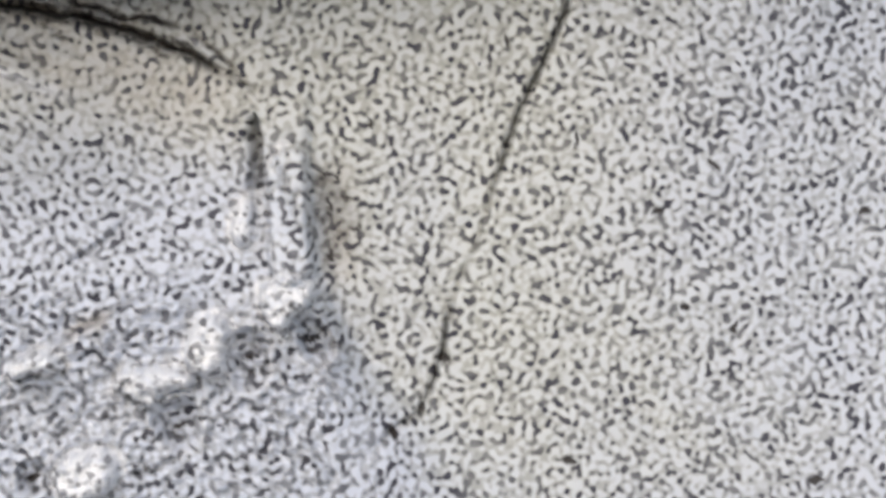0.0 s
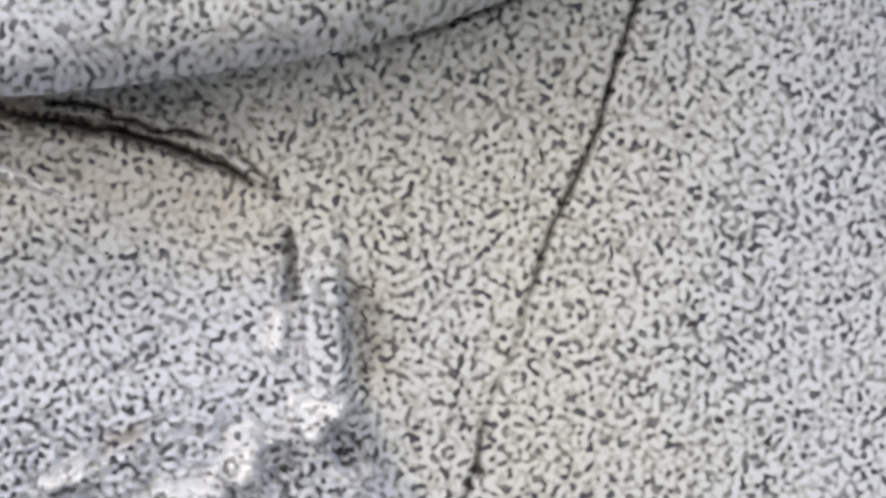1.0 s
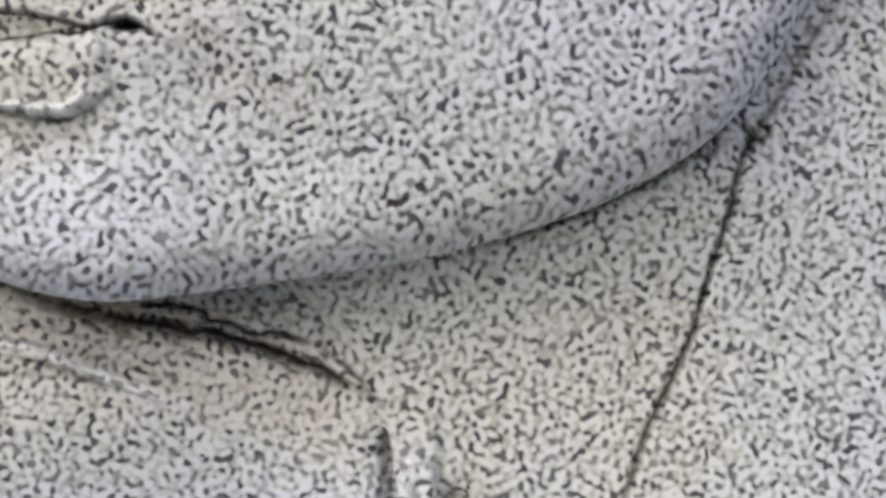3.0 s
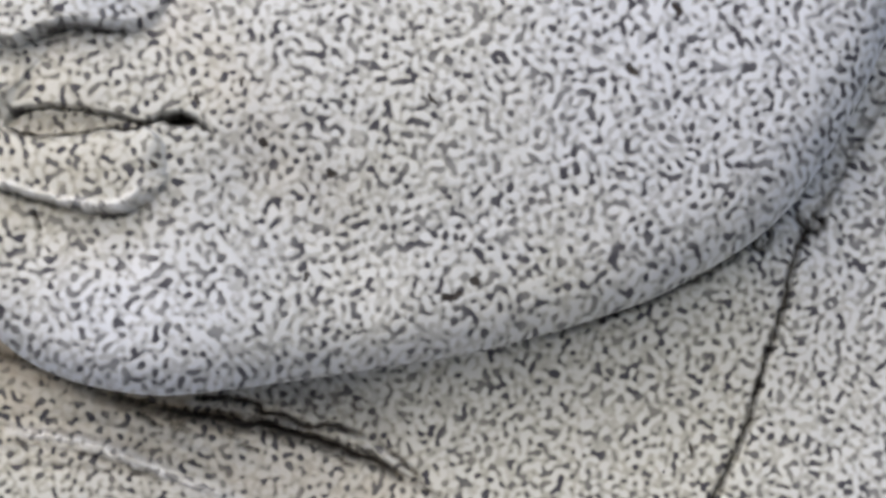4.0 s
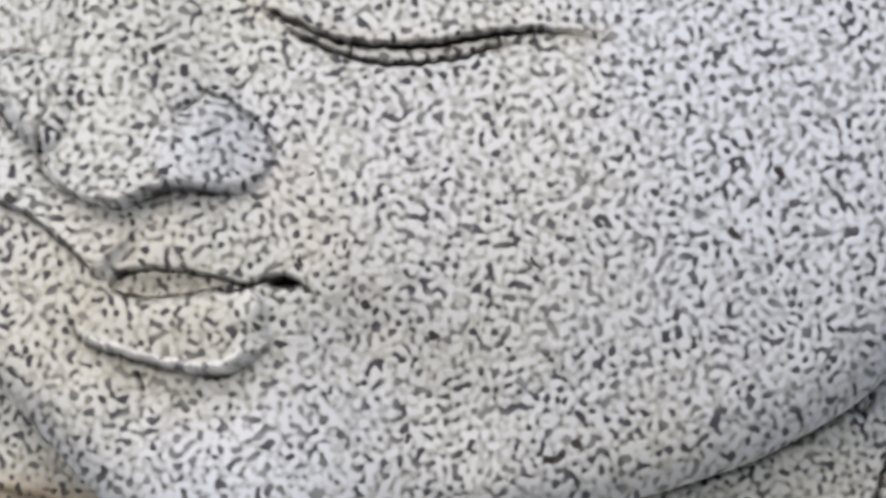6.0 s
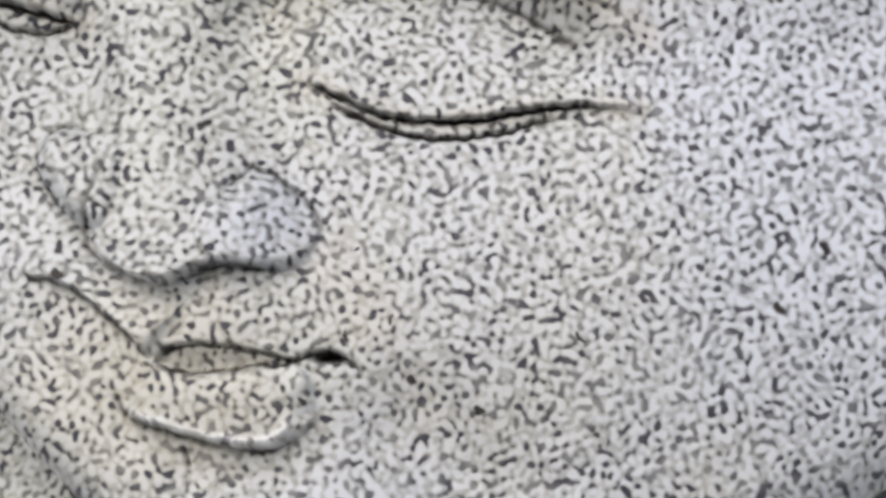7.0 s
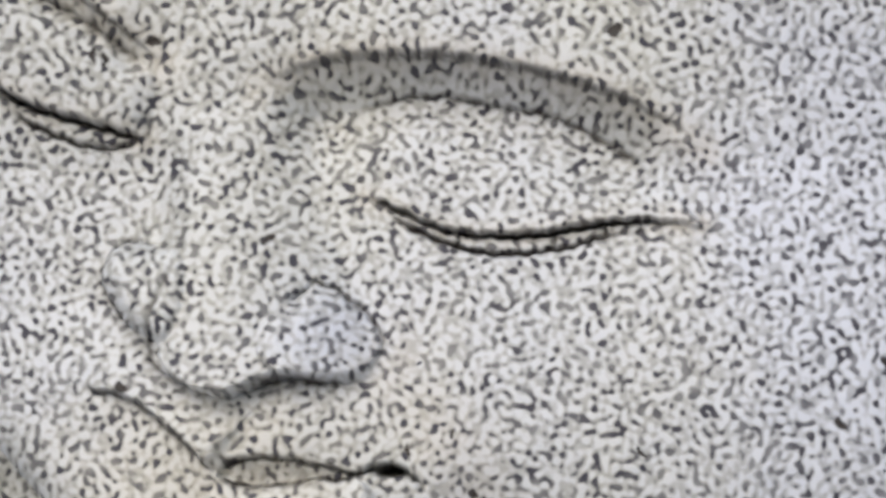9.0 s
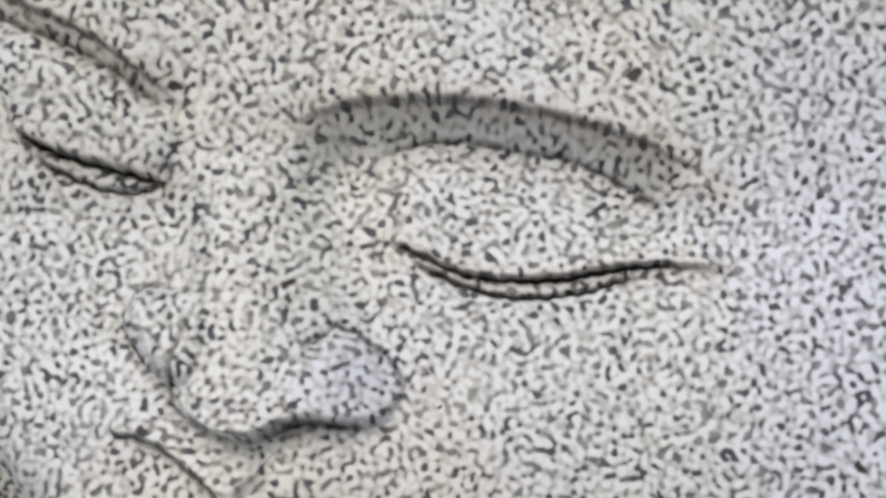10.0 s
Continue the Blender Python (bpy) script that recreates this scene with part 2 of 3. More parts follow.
def block(outline, centre, lines_x, lines_z, rim, front, back, power, crowd):
    """A rounded block of stone over an outline: sheet places of its front face, its depth there, and a maker of the closed mesh."""
    c = spline(outline, 10, closed=True) - centre
    ang, rad = np.arctan2(c[:, 1], c[:, 0]), np.hypot(c[:, 0], c[:, 1])
    order = np.argsort(ang)
    ang, rad = ang[order], rad[order]
    a, b = np.meshgrid(lines_x, lines_z, indexing="ij")
    u, v = a * np.sqrt(1 - b * b / 2), b * np.sqrt(1 - a * a / 2)
    g, al = np.hypot(u, v).clip(0, 1), np.arctan2(v, u)
    rho = 1 - (1 - g) ** crowd
    reach = np.interp(al, ang, rad, period=math.tau)
    x, z = centre[0] + rho * reach * np.cos(al), centre[1] + rho * reach * np.sin(al)
    y = rim - front * np.sqrt(np.clip(1 - rho**power, 0, 1))
    nx, nz = x.shape

    def closed(depth):
        """Vertices and quads: the front, and a rounded back behind the rim."""
        idx = np.arange(nx * nz).reshape(nx, nz)
        quads = [np.stack([idx[:-1, :-1], idx[1:, :-1], idx[1:, 1:], idx[:-1, 1:]], -1).reshape(-1, 4)]
        verts = [np.stack([x.ravel(), depth.ravel(), z.ravel()], 1)]
        ring = np.r_[idx[:-1, 0], idx[-1, :-1], idx[:0:-1, -1], idx[0, :0:-1]]
        edge, last, base = verts[0][ring], ring, nx * nz
        for k in range(1, 25):
            q = math.cos(k / 24 * math.pi / 2)
            r = edge.copy()
            r[:, 0], r[:, 2] = centre[0] + (edge[:, 0] - centre[0]) * q, centre[1] + (edge[:, 2] - centre[1]) * q
            r[:, 1] = rim + back * math.sin(k / 24 * math.pi / 2)
            now = base + np.arange(len(ring))
            quads.append(np.stack([last, now, np.roll(now, -1), np.roll(last, -1)], -1)[:, ::-1])
            verts.append(r)
            last, base = now, base + len(ring)
        return np.vstack(verts), np.vstack(quads)[:, ::-1], base

    return x, z, y, closed


def crowded(knots, shares, count):
    """Grid lines from -1 to 1, more of them in some stretches."""
    return np.interp(np.linspace(0, 1, count), np.r_[0, np.cumsum(shares) / np.sum(shares)], knots)


# ---- the statue: head ----
HEAD = [(-27.2, 10.2), (-23.9, 6.35), (-19.4, 1.64), (-15.1, -2.66), (-10.4, -4.15), (-5.9, -3.93), (-1, -3.27), (3.9, -2.48), (8.8, -1.14),
        (12.5, 0.31), (17.1, 3.46), (20.8, 9.5), (23.4, 18.5), (23, 29), (18.5, 39), (9, 46), (-4, 48.5), (-17, 46), (-27, 39), (-32, 30),
        (-32.3, 21), (-30, 14.5)]
LID = [(-9.15, 18.65), (-7.95, 18.17), (-6.8, 17.6), (-5.65, 17.17), (-4.4, 16.98), (-2.75, 16.9), (-1.35, 17), (0.05, 17.26), (1.5, 17.43), (2.7, 17.46), (3.85, 17.35), (4.9, 17.28)]
LOW_LID = [(-8.2, 17.9), (-7, 17.2), (-5.85, 16.7), (-4.65, 16.32), (-3.25, 16.14), (-1.8, 16.23), (-0.6, 16.4), (0.35, 16.7), (1.5, 16.96), (2.5, 17.02)]
BROW = [(-13.6, 23), (-12.85, 23.5), (-11.65, 24.05), (-10.25, 24.33), (-8.4, 24.4), (-6.5, 24.4), (-5.05, 24.3), (-3.15, 23.95), (-1.7, 23.65), (-0.3, 23.22), (1.1, 22.78), (2.05, 22.42), (3, 21.87), (3.9, 21.37), (5.2, 20.3)]
CREASE = [(-9.9, 21.4), (-9.6, 22.3), (-8.2, 22.85), (-6.7, 23), (-5.3, 22.85), (-3.85, 22.52), (-2.4, 22.3), (-1.65, 22.15), (-0.5, 21.67), (0.75, 21), (1.75, 20.3), (3.2, 19.2)]
FAR_LID = [(-24.9, 23.3), (-24.4, 23.1), (-23.3, 22.55), (-21.7, 22.05), (-20, 21.6), (-18.65, 21.15)]
FAR_LOW_LID = [(-24.3, 22.5), (-23.8, 22.05), (-22.9, 21.6), (-21.7, 21.1), (-20.4, 20.85), (-18.8, 21.05)]
FAR_BROW = [(-25.3, 29), (-22.45, 27.75), (-21.1, 27), (-19.75, 26), (-18.4, 24.9), (-17.5, 24.1)]
FAR_CREASE = [(-26.5, 28.5), (-24.8, 27.9), (-23.35, 27.35), (-21.85, 26.6), (-20.75, 25.95), (-19.4, 24.95), (-18.2, 23.9)]
WING = [(-12.3, 13.9), (-11.85, 14.35), (-11.35, 14.75), (-11.15, 15), (-10.3, 14.7), (-9.35, 14), (-8.65, 13.2), (-8.35, 12.5), (-8.6, 11.7), (-9.1, 11.2)]
LOBE = [(-18.2, 16.7), (-19.1, 16.9), (-19.9, 16.4), (-20.3, 15.2), (-19.6, 14), (-18.7, 13), (-17.2, 12.6), (-16.4, 14.6), (-16.6, 16.2)]
TIP_FAR = [(-16.7, 16.6), (-17.1, 15.2), (-17.7, 13.8), (-18.1, 12.7), (-18, 11.8), (-17.3, 11.1), (-15.8, 10.5)]
NOSE_FOOT = [(-17.75, 13.2), (-17.6, 11.8), (-16.9, 11), (-15.75, 10.4), (-14.6, 10.2), (-13.65, 10.5), (-12.5, 11), (-11.3, 10.9), (-9.9, 10.8), (-8.55, 11.1)]
MOUTH_TOP = [(-15.05, 7.05), (-14.65, 7.45), (-13.7, 7.7), (-12.25, 7.65), (-11.1, 7.45), (-10, 7.22), (-9.35, 7), (-8.9, 7.2), (-8.4, 7.4), (-7.85, 7.32), (-7.2, 7), (-6.45, 6.4)]
MOUTH_LOW = [(-15, 6.9), (-14.15, 6.57), (-12.65, 6.55), (-11.7, 6.67), (-10.8, 6.83), (-9.8, 6.8), (-9.35, 6.92)]
LIP_LOW = [(-17.3, 6.4), (-16.9, 5.9), (-16.3, 4.8), (-15, 4.25), (-13.7, 3.88), (-12.5, 3.55), (-11.3, 3.36), (-10.4, 3.4), (-9.45, 3.8), (-8.6, 4.5)]
LIP_RIM = [(-16.4, 5.1), (-15, 4.6), (-13.55, 4.15), (-12.4, 3.88), (-10.7, 3.7), (-9.9, 4.05), (-9.4, 4.8), (-9.1, 5.45)]
LIP_FAR = [(-21.2, 10.6), (-19.45, 10.35), (-18.45, 9.9), (-17.2, 8.95), (-16.2, 8.1), (-15.5, 7.4), (-15, 7.05)]

hx, hz, hy, head_closed = block(HEAD, (-4.4, 18.5), crowded([-1, 0.9, 1], [0.96, 0.04], 760), crowded([-1, 0.5, 1], [0.84, 0.16], 760), 3.0, 5.0, 24.0, 22.0, 1.35)
f = Sheet(hx.ravel(), hz.ravel())

# broad forms
f.bump(4, 12, 13, 9, 2.0)
f.h -= 0.2 * 1.5 * np.log1p(np.exp((7 - f.z) / 1.5)) * smooth(f.x, -9, -1)
f.h += 0.28 * np.clip(f.z - 20, 0, 16) - 0.004 * np.clip(f.x - 3, 0, 16) ** 2
f.bump(-11, -3.2, 7, 4.2, 1.7)
f.bump(-12.5, 7.2, 6.5, 4.6, 1.4)
f.groove([(-6.5, 7), (-4.5, 4.5), (-1.5, 2), (2, 0.5)], 0.7, 2.4, (0.3, 0.3))
# warm tint paints the shade below the cheek bulge
i, d, _, k = f.near([(-8, 11.5), (-6, 8.5), (-3.5, 5.2), (1, 2.5)], 6)
f.tan[i] = np.maximum(f.tan[i], 0.25 * np.exp(-((d / 2) ** 2)) * smooth(1 - k, 0, 0.4))
f.groove([(-16, 2.2), (-12.5, 1.9), (-8.5, 2.2)], 0.45, 1.6, (0.3, 0.3))

f.bump(-14, 9, 4, 2.6, 1.2)
f.bump(-20, 11.5, 2.6, 3, 0.9)
f.bump(-23, 8, 4, 5, 0.4)
f.bump(-19.5, 3.5, 4, 4, 1.2)
f.bump(-15, 1.2, 4.5, 3, 0.7)

# nose: a ridge from the brow to the tip, steep on its far side, sloping to the cheek on the near one
lv = [9.0, 11, 13, 15, 17, 19, 21, 23, 26, 29]
ridge_x = np.interp(f.z, lv, [-15.2, -15.1, -15.1, -15.3, -15.5, -15.6, -15.5, -15.4, -15.3, -15.2])
far_x = np.interp(f.z, lv, [-17.6, -17.9, -18.1, -17.9, -18.1, -18.3, -18.5, -18.6, -18.6, -18.4])
near_x = np.interp(f.z, lv, [-8.6, -8.5, -8.8, -9.6, -10.4, -11, -11.3, -11.6, -11.4, -11])
high = np.interp(f.z, lv, [2.3, 2.5, 2.8, 2.8, 2.4, 1.9, 1.5, 1.1, 0.6, 0])
uf, un = np.clip((ridge_x - f.x) / (ridge_x - far_x), 0, 1), np.clip((f.x - ridge_x) / (near_x - ridge_x), 0, 1)
across = np.where(f.x < ridge_x, (1 - uf**2.2) ** np.interp(f.z, [14, 18], [0.5, 2.0]), (1 - un**1.8) ** 1.3)
i, d, sd, _ = f.near(NOSE_FOOT, 6)
under = np.ones_like(f.x)
u = np.clip(d / 0.32, 0, 1)
under[i] = np.where(sd > 0, np.sqrt(u * (2 - u)), 0.0)
under[(f.z < 10.2)] = 0
f.h += high * across * under
f.pillow(WING + [(-10, 10.95), (-11.3, 10.95), (-12.6, 11.2), (-13.3, 12.4)], 0.75, 2.4, 0.7, [(-14, 12.3), (-13.1, 13.3)] + WING[:-2], 6)
f.groove(WING, 0.4, 0.1, (0.08, 0.4), 0.6, 0.09)
# shade line under the nose, carried mainly by colour
f.groove(NOSE_FOOT[4:], 0.25, 0.12, (0.3, 0.3), 0.85, 0.1)
flat = f.h.copy()
f.pillow(LOBE, 2.6, 1.3, 0.6)
f.h = flat + (f.h - flat) * (1 - 0.8 * across * under)
f.groove(LOBE[:6], 0.25, 0.13, (0.15, 0.2), 0.65, 0.1)
f.groove(TIP_FAR, 0.22, 0.12, (0.3, 0.1), 0.7, 0.1)

# near eye: sharp brow edge, hollow, full closed lid, slit
f.step(BROW, 1.0, 0.13, 3.5, 1, (0.25, 0.35))
f.hollow(BROW, [(-13.4, 22.2), (-11.6, 22.2), (-9.9, 22.5)] + CREASE[2:], 1.8, 3.0)
f.pillow(CREASE + LID[::-1], 0.55, 2.4, 0.7, [(-9.3, 18.9), (-9.9, 20.2)] + CREASE, 12)
# crease and brow lines darkened by colour to strengthen their shade
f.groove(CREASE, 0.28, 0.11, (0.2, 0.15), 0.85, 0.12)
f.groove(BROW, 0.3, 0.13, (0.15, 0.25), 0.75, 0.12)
# shade of the brow hollow, painted as a broad band without a cut
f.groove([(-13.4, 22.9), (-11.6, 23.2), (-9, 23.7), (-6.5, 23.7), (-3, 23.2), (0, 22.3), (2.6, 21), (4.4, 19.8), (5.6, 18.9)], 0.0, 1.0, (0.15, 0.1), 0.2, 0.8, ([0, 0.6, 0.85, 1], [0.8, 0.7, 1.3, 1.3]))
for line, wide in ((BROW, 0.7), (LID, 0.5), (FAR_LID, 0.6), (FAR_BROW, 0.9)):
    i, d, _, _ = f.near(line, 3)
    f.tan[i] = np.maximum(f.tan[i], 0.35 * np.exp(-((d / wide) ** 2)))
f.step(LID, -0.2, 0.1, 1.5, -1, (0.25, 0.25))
# slits blackened by colour: the cut alone shades too little
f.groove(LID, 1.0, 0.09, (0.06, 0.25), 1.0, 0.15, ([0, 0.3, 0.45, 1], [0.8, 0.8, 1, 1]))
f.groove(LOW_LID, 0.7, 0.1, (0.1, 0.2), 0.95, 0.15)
for x, z, tall in ((-1.2, 16.95, 0.65), (0.9, 17.35, 0.5), (2.35, 17.4, 0.5), (-5.3, 16.95, 0.45), (0.25, 16.7, 0.3)):
    f.groove([(x, z), (x + 0.06, z - tall / 2), (x - 0.06, z - tall)], 0.3, 0.09, (0.05, 0.05), 0.9, 0.1)
f.step(LOW_LID, 0.25, 0.15, 1.2, -1, (0.2, 0.2))

f.bump(-15.2, 22.8, 1.7, 1.5, -0.55)
f.bump(-16.5, 25.5, 2.5, 2.0, -0.3)

# far eye
f.step(FAR_BROW, 0.5, 0.15, 2.5, 1, (0.05, 0.3))
f.hollow(FAR_BROW, FAR_CREASE, 0.8, 1.2)
f.groove(FAR_BROW, 0.25, 0.13, (0.02, 0.2), 0.8, 0.14)
f.groove(FAR_CREASE, 0.25, 0.12, (0.02, 0.2), 0.75, 0.12)
f.pillow(FAR_CREASE + [(-18.1, 22.6)] + FAR_LID[::-1], 0.9, 2.0, 0.7, FAR_CREASE + [(-18.1, 22.6), (-18.5, 21.5)], 10)
f.groove(FAR_LID, 1.2, 0.12, (0.1, 0.05), 0.9, 0.14)
f.groove(FAR_LOW_LID, 0.6, 0.12, (0.15, 0.1), 0.9, 0.15)

# mouth
f.step(LIP_FAR, 0.9, 0.2, 2.2, 1, (0.25, 0.15))
f.groove(LIP_FAR, 0.45, 0.13, (0.2, 0.08), 0.75, 0.13)
f.pillow(MOUTH_LOW + [(-8.6, 6.2)] + LIP_LOW[::-1][:-2], 0.9, 1.6, 0.6, MOUTH_LOW + [(-8.3, 6.8), (-8.4, 5.8), (-8.6, 4.9)])
f.groove(LIP_RIM, -0.24, 0.17, (0.2, 0.25))
f.groove(LIP_LOW, 0.4, 0.13, (0.2, 0.2), 0.7, 0.11)
f.step(LIP_LOW, -0.35, 0.22, 1.4, -1, (0.25, 0.2))
f.pillow(MOUTH_TOP[:7] + MOUTH_LOW[::-1], -0.7, 0.3)
# shade of the recess between the lips, colour only
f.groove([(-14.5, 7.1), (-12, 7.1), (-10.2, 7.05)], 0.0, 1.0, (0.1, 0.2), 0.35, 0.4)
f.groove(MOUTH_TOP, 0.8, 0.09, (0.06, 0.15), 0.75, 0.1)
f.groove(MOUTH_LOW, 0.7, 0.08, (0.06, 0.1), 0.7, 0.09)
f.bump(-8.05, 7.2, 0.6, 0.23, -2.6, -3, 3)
# black of the corner hole, painted over its pit
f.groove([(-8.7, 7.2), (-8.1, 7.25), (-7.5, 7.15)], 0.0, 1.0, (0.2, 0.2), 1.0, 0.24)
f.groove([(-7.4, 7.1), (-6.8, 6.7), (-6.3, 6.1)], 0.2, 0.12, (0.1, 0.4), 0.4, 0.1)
# bright edge of the lower lip, a highlight painted in pale colour
i, d, _, k = f.near(LIP_RIM, 1)
f.crust_highlight[i] = 0.9 * np.exp(-((d / 0.17) ** 2)) * smooth(k, 0.0, 0.15) * smooth(1 - k, 0.0, 0.3)
f.groove([(-14.1, 3.6), (-13.9, 3), (-13.7, 2.6)], 0.3, 0.11, (0.1, 0.3), 0.8, 0.1)
f.rough(0.03, 3.0, 1.0, 3)
for x, z, rx, rz, turn in ((3.0, -0.1, 0.5, 0.2, 0), (4.0, 0.5, 0.14, 0.3, -20), (10.5, 9.1, 0.35, 0.15, -40), (12.4, 11.6, 0.3, 0.14, -60),
                           (-5.4, 8.7, 0.3, 0.1, 75), (2.35, 8, 0.35, 0.13, -50), (-1.8, 5, 0.25, 0.14, -20), (-3.1, 0.7, 0.22, 0.12, 60),
                           (-4.6, 6.25, 0.15, 0.3, 0), (-7.2, 8, 0.12, 0.35, 5), (-9, 5.3, 0.16, 0.16, 0), (1.4, 25.3, 0.3, 0.35, 20),
                           (-18, 25.2, 0.3, 0.2, 0), (-20.1, 24.4, 0.1, 0.4, 10), (-20.5, 24.6, 0.1, 0.4, 10), (-13, 16.8, 0.3, 0.22, 50), (-19.1, 10.6, 0.2, 0.25, 0)):
    f.dark_spot(x, z, rx, rz, turn)
# bluer cheek for skylight, yellower mouth for warm bounce, painted into the colour
mouth = np.exp(-(((f.x + 15) / 7) ** 2 + ((f.z - 6) / 4.5) ** 2))
f.cool -= 0.9 * mouth
f.tan = np.maximum(f.tan, 0.3 * mouth)
f.cool += 1.2 * np.exp(-(((f.x - 14) / 11) ** 2 + ((f.z - 15) / 12) ** 2)) + 0.8 * np.exp(-(((f.x + 10.5) / 2.2) ** 2 + ((f.z - 12.8) / 1.8) ** 2)) + 0.6 * np.exp(-(((f.x + 11) / 4) ** 2 + ((f.z + 1) / 3) ** 2))
head_v, head_q, head_n = head_closed(hy - f.h.reshape(hx.shape))
head_extra = np.zeros(head_n - f.stain_shade.size)

# ---- the statue: neck, veil, breast and robe ----
BODY = [(-86, -134), (-90, -112), (-74, -75), (-64, -42), (-54, -18), (-45, 0), (-42, 22), (-34, 45), (-4, 60), (26, 45), (34, 22), (38, 0),
        (50, -18), (62, -42), (74, -75), (90, -112), (86, -134), (0, -136)]
SEAM = [(26, 30), (24, 14), (20.2, 6), (18.3, 2.9), (17.6, 1.5), (17, -1), (16.2, -3.5), (15.6, -5.7), (14.9, -7.4), (13.8, -9.6), (13.2, -11.1),
        (12.4, -13.6), (11.65, -15.9), (10.6, -18.4), (10.1, -20.8), (9.25, -23), (8.1, -23.9), (7.5, -24.5), (6.9, -25.5)]
FOLD = [(-22, -1.6), (-18.2, -2.4), (-15.15, -3.3), (-12.75, -4.3), (-11.35, -4.75), (-9, -5.2), (-7.8, -5.45), (-6.55, -5.62), (-5.55, -5.83), (-4.5, -6.1), (-3, -6.6), (-1.55, -7.15), (-1, -7.25), (-0.3, -7.77), (0.75, -8.4), (1.1, -8.6)]
FOLD_UP = [(-9.3, -4.15), (-8.5, -4.5), (-7.25, -4.55), (-5.95, -4.85), (-5.75, -5.25), (-4.7, -5.35), (-4, -5.8), (-2.5, -5.8), (-1.45, -6.2), (-0.5, -6.2)]
DEEPER = ([0, 0.4, 0.55, 0.85, 1], [0.3, 0.4, 1, 0.95, 0.85])
POST = [(4.3, -10.5), (4.32, -12.1), (4.38, -13.7), (4.46, -15.4), (4.65, -17), (5.6, -19.9), (6.6, -22.2), (8.1, -24.2), (8.6, -27)]

bx, bz, by, body_closed = block(BODY, (0, -45), crowded([-1, -0.36, 0.52, 1], [0.12, 0.76, 0.12], 850), crowded([-1, 0.14, 0.58, 1], [0.14, 0.76, 0.1], 720),
                                30.0, 20.0, 45.0, 8.0, 1.2)
b = Sheet(bx.ravel(), bz.ravel())
b.h += 1.2 * np.clip(1 - ((b.x + 2) / 22) ** 2, -1, 1) * smooth(b.z, -40, -10)
# breast, swelling forward below the neck
edge = np.interp(-b.z, [8, 12, 17, 20, 22, 24, 27, 40], [4.3, 4.3, 4.6, 5.6, 6.6, 8.1, 9.5, 20])
wide = np.interp(-b.z, [8, 17, 21, 26, 40], [0.2, 0.2, 0.9, 6, 20])
b.h += np.interp(-b.z, [7, 9, 14, 20, 26, 40, 70, 115, 134], [0, 0.1, 1.0, 2.5, 3.9, 8, 12, 22, 22]) * smooth(edge - b.x, -wide, wide)
b.bump(12, 1, 9, 5, 2.9)
# veil
b.step(SEAM + [(7.4, -27), (8.6, -31), (12, -38), (18, -50)], 0.5, 0.09, 16, 1, (0.02, 0.2))
b.groove(SEAM, 1.2, 0.12, (0.02, 0.03), 0.9, 0.12, ([0, 0.454, 0.483, 0.733, 0.762, 0.791, 0.859, 0.878, 1], [0.15, 0.2, 1, 0.9, 0.6, 0.25, 0.25, 0.75, 0.6]))
# neck folds; the hollow under the chin, its shade partly painted
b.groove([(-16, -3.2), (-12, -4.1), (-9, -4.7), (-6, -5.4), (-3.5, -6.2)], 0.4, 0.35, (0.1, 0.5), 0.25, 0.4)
i, d, _, _ = b.near([(-22, -4), (-16, -5), (-11, -6), (-6, -7.2), (-1, -8.6)], 8)
b.tan[i] = 0.45 * np.exp(-((d / 2.4) ** 2))
i, d, _, k = b.near(FOLD, 3)
b.tan[i] = np.maximum(b.tan[i], np.exp(-((d / 0.9) ** 2)) * smooth(1 - k, 0, 0.4))
b.groove([(17.6, 3.6), (17.9, 2.9), (18.5, 2.6), (18.9, 3.0), (18.4, 3.3)], 0.6, 0.12, (0.1, 0.1), 0.9, 0.12)
b.groove([(15.7, 2.6), (15.85, 1.9), (16.4, 2.1), (16.6, 2.8)], 0.6, 0.12, (0.1, 0.1), 0.9, 0.12)
# contact shade where the jaw meets the neck, coloured into the groove
b.groove([(3.9, -2.6), (8.8, -1.24), (12.5, 0.2), (15.0, 1.7), (17.1, 3.3)], 0.5, 0.12, (0.4, 0.05), 0.85, 0.11)
b.step(FOLD, 1.6, 0.12, 6, -1, (0.02, 0.4))
b.bump(27, 8, 8, 10, 2.2)
b.bump(-30, 10, 4, 5, 3.2)
b.bump(-25.2, 4.9, 0.5, 0.8, -2.5)
# shade of the gap between far jaw and veil, painted on
b.dark_spot(-25.2, 5.0, 0.35, 0.8, -15)
b.dark_spot(-24.9, 5.6, 0.4, 0.25, 30)
b.bump(-21, -0.5, 4.5, 4.5, 4.2)
b.bump(-12, -8.5, 10, 4.5, 2.6)
uneven = np.random.default_rng(4)
for off, deep, wide, dirt_shade in ((0, 1.3, 0.17, 1.0), (-0.35, 0.3, 0.09, 0.45)):
    b.groove([(x, z + off * (1 - k / 15) + uneven.uniform(-0.12, 0.12)) for k, (x, z) in enumerate(FOLD)], deep, wide, (0.02, 0.08), dirt_shade, 1.2 * wide, DEEPER)
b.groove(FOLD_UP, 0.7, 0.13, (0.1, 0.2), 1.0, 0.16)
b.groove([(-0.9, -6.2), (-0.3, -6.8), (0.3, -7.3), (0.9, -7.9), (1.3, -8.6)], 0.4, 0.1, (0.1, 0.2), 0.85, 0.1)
b.groove([(-8.6, -4.85), (-7.4, -4.95), (-6.2, -5.3)], -0.4, 0.13, (0.2, 0.2))
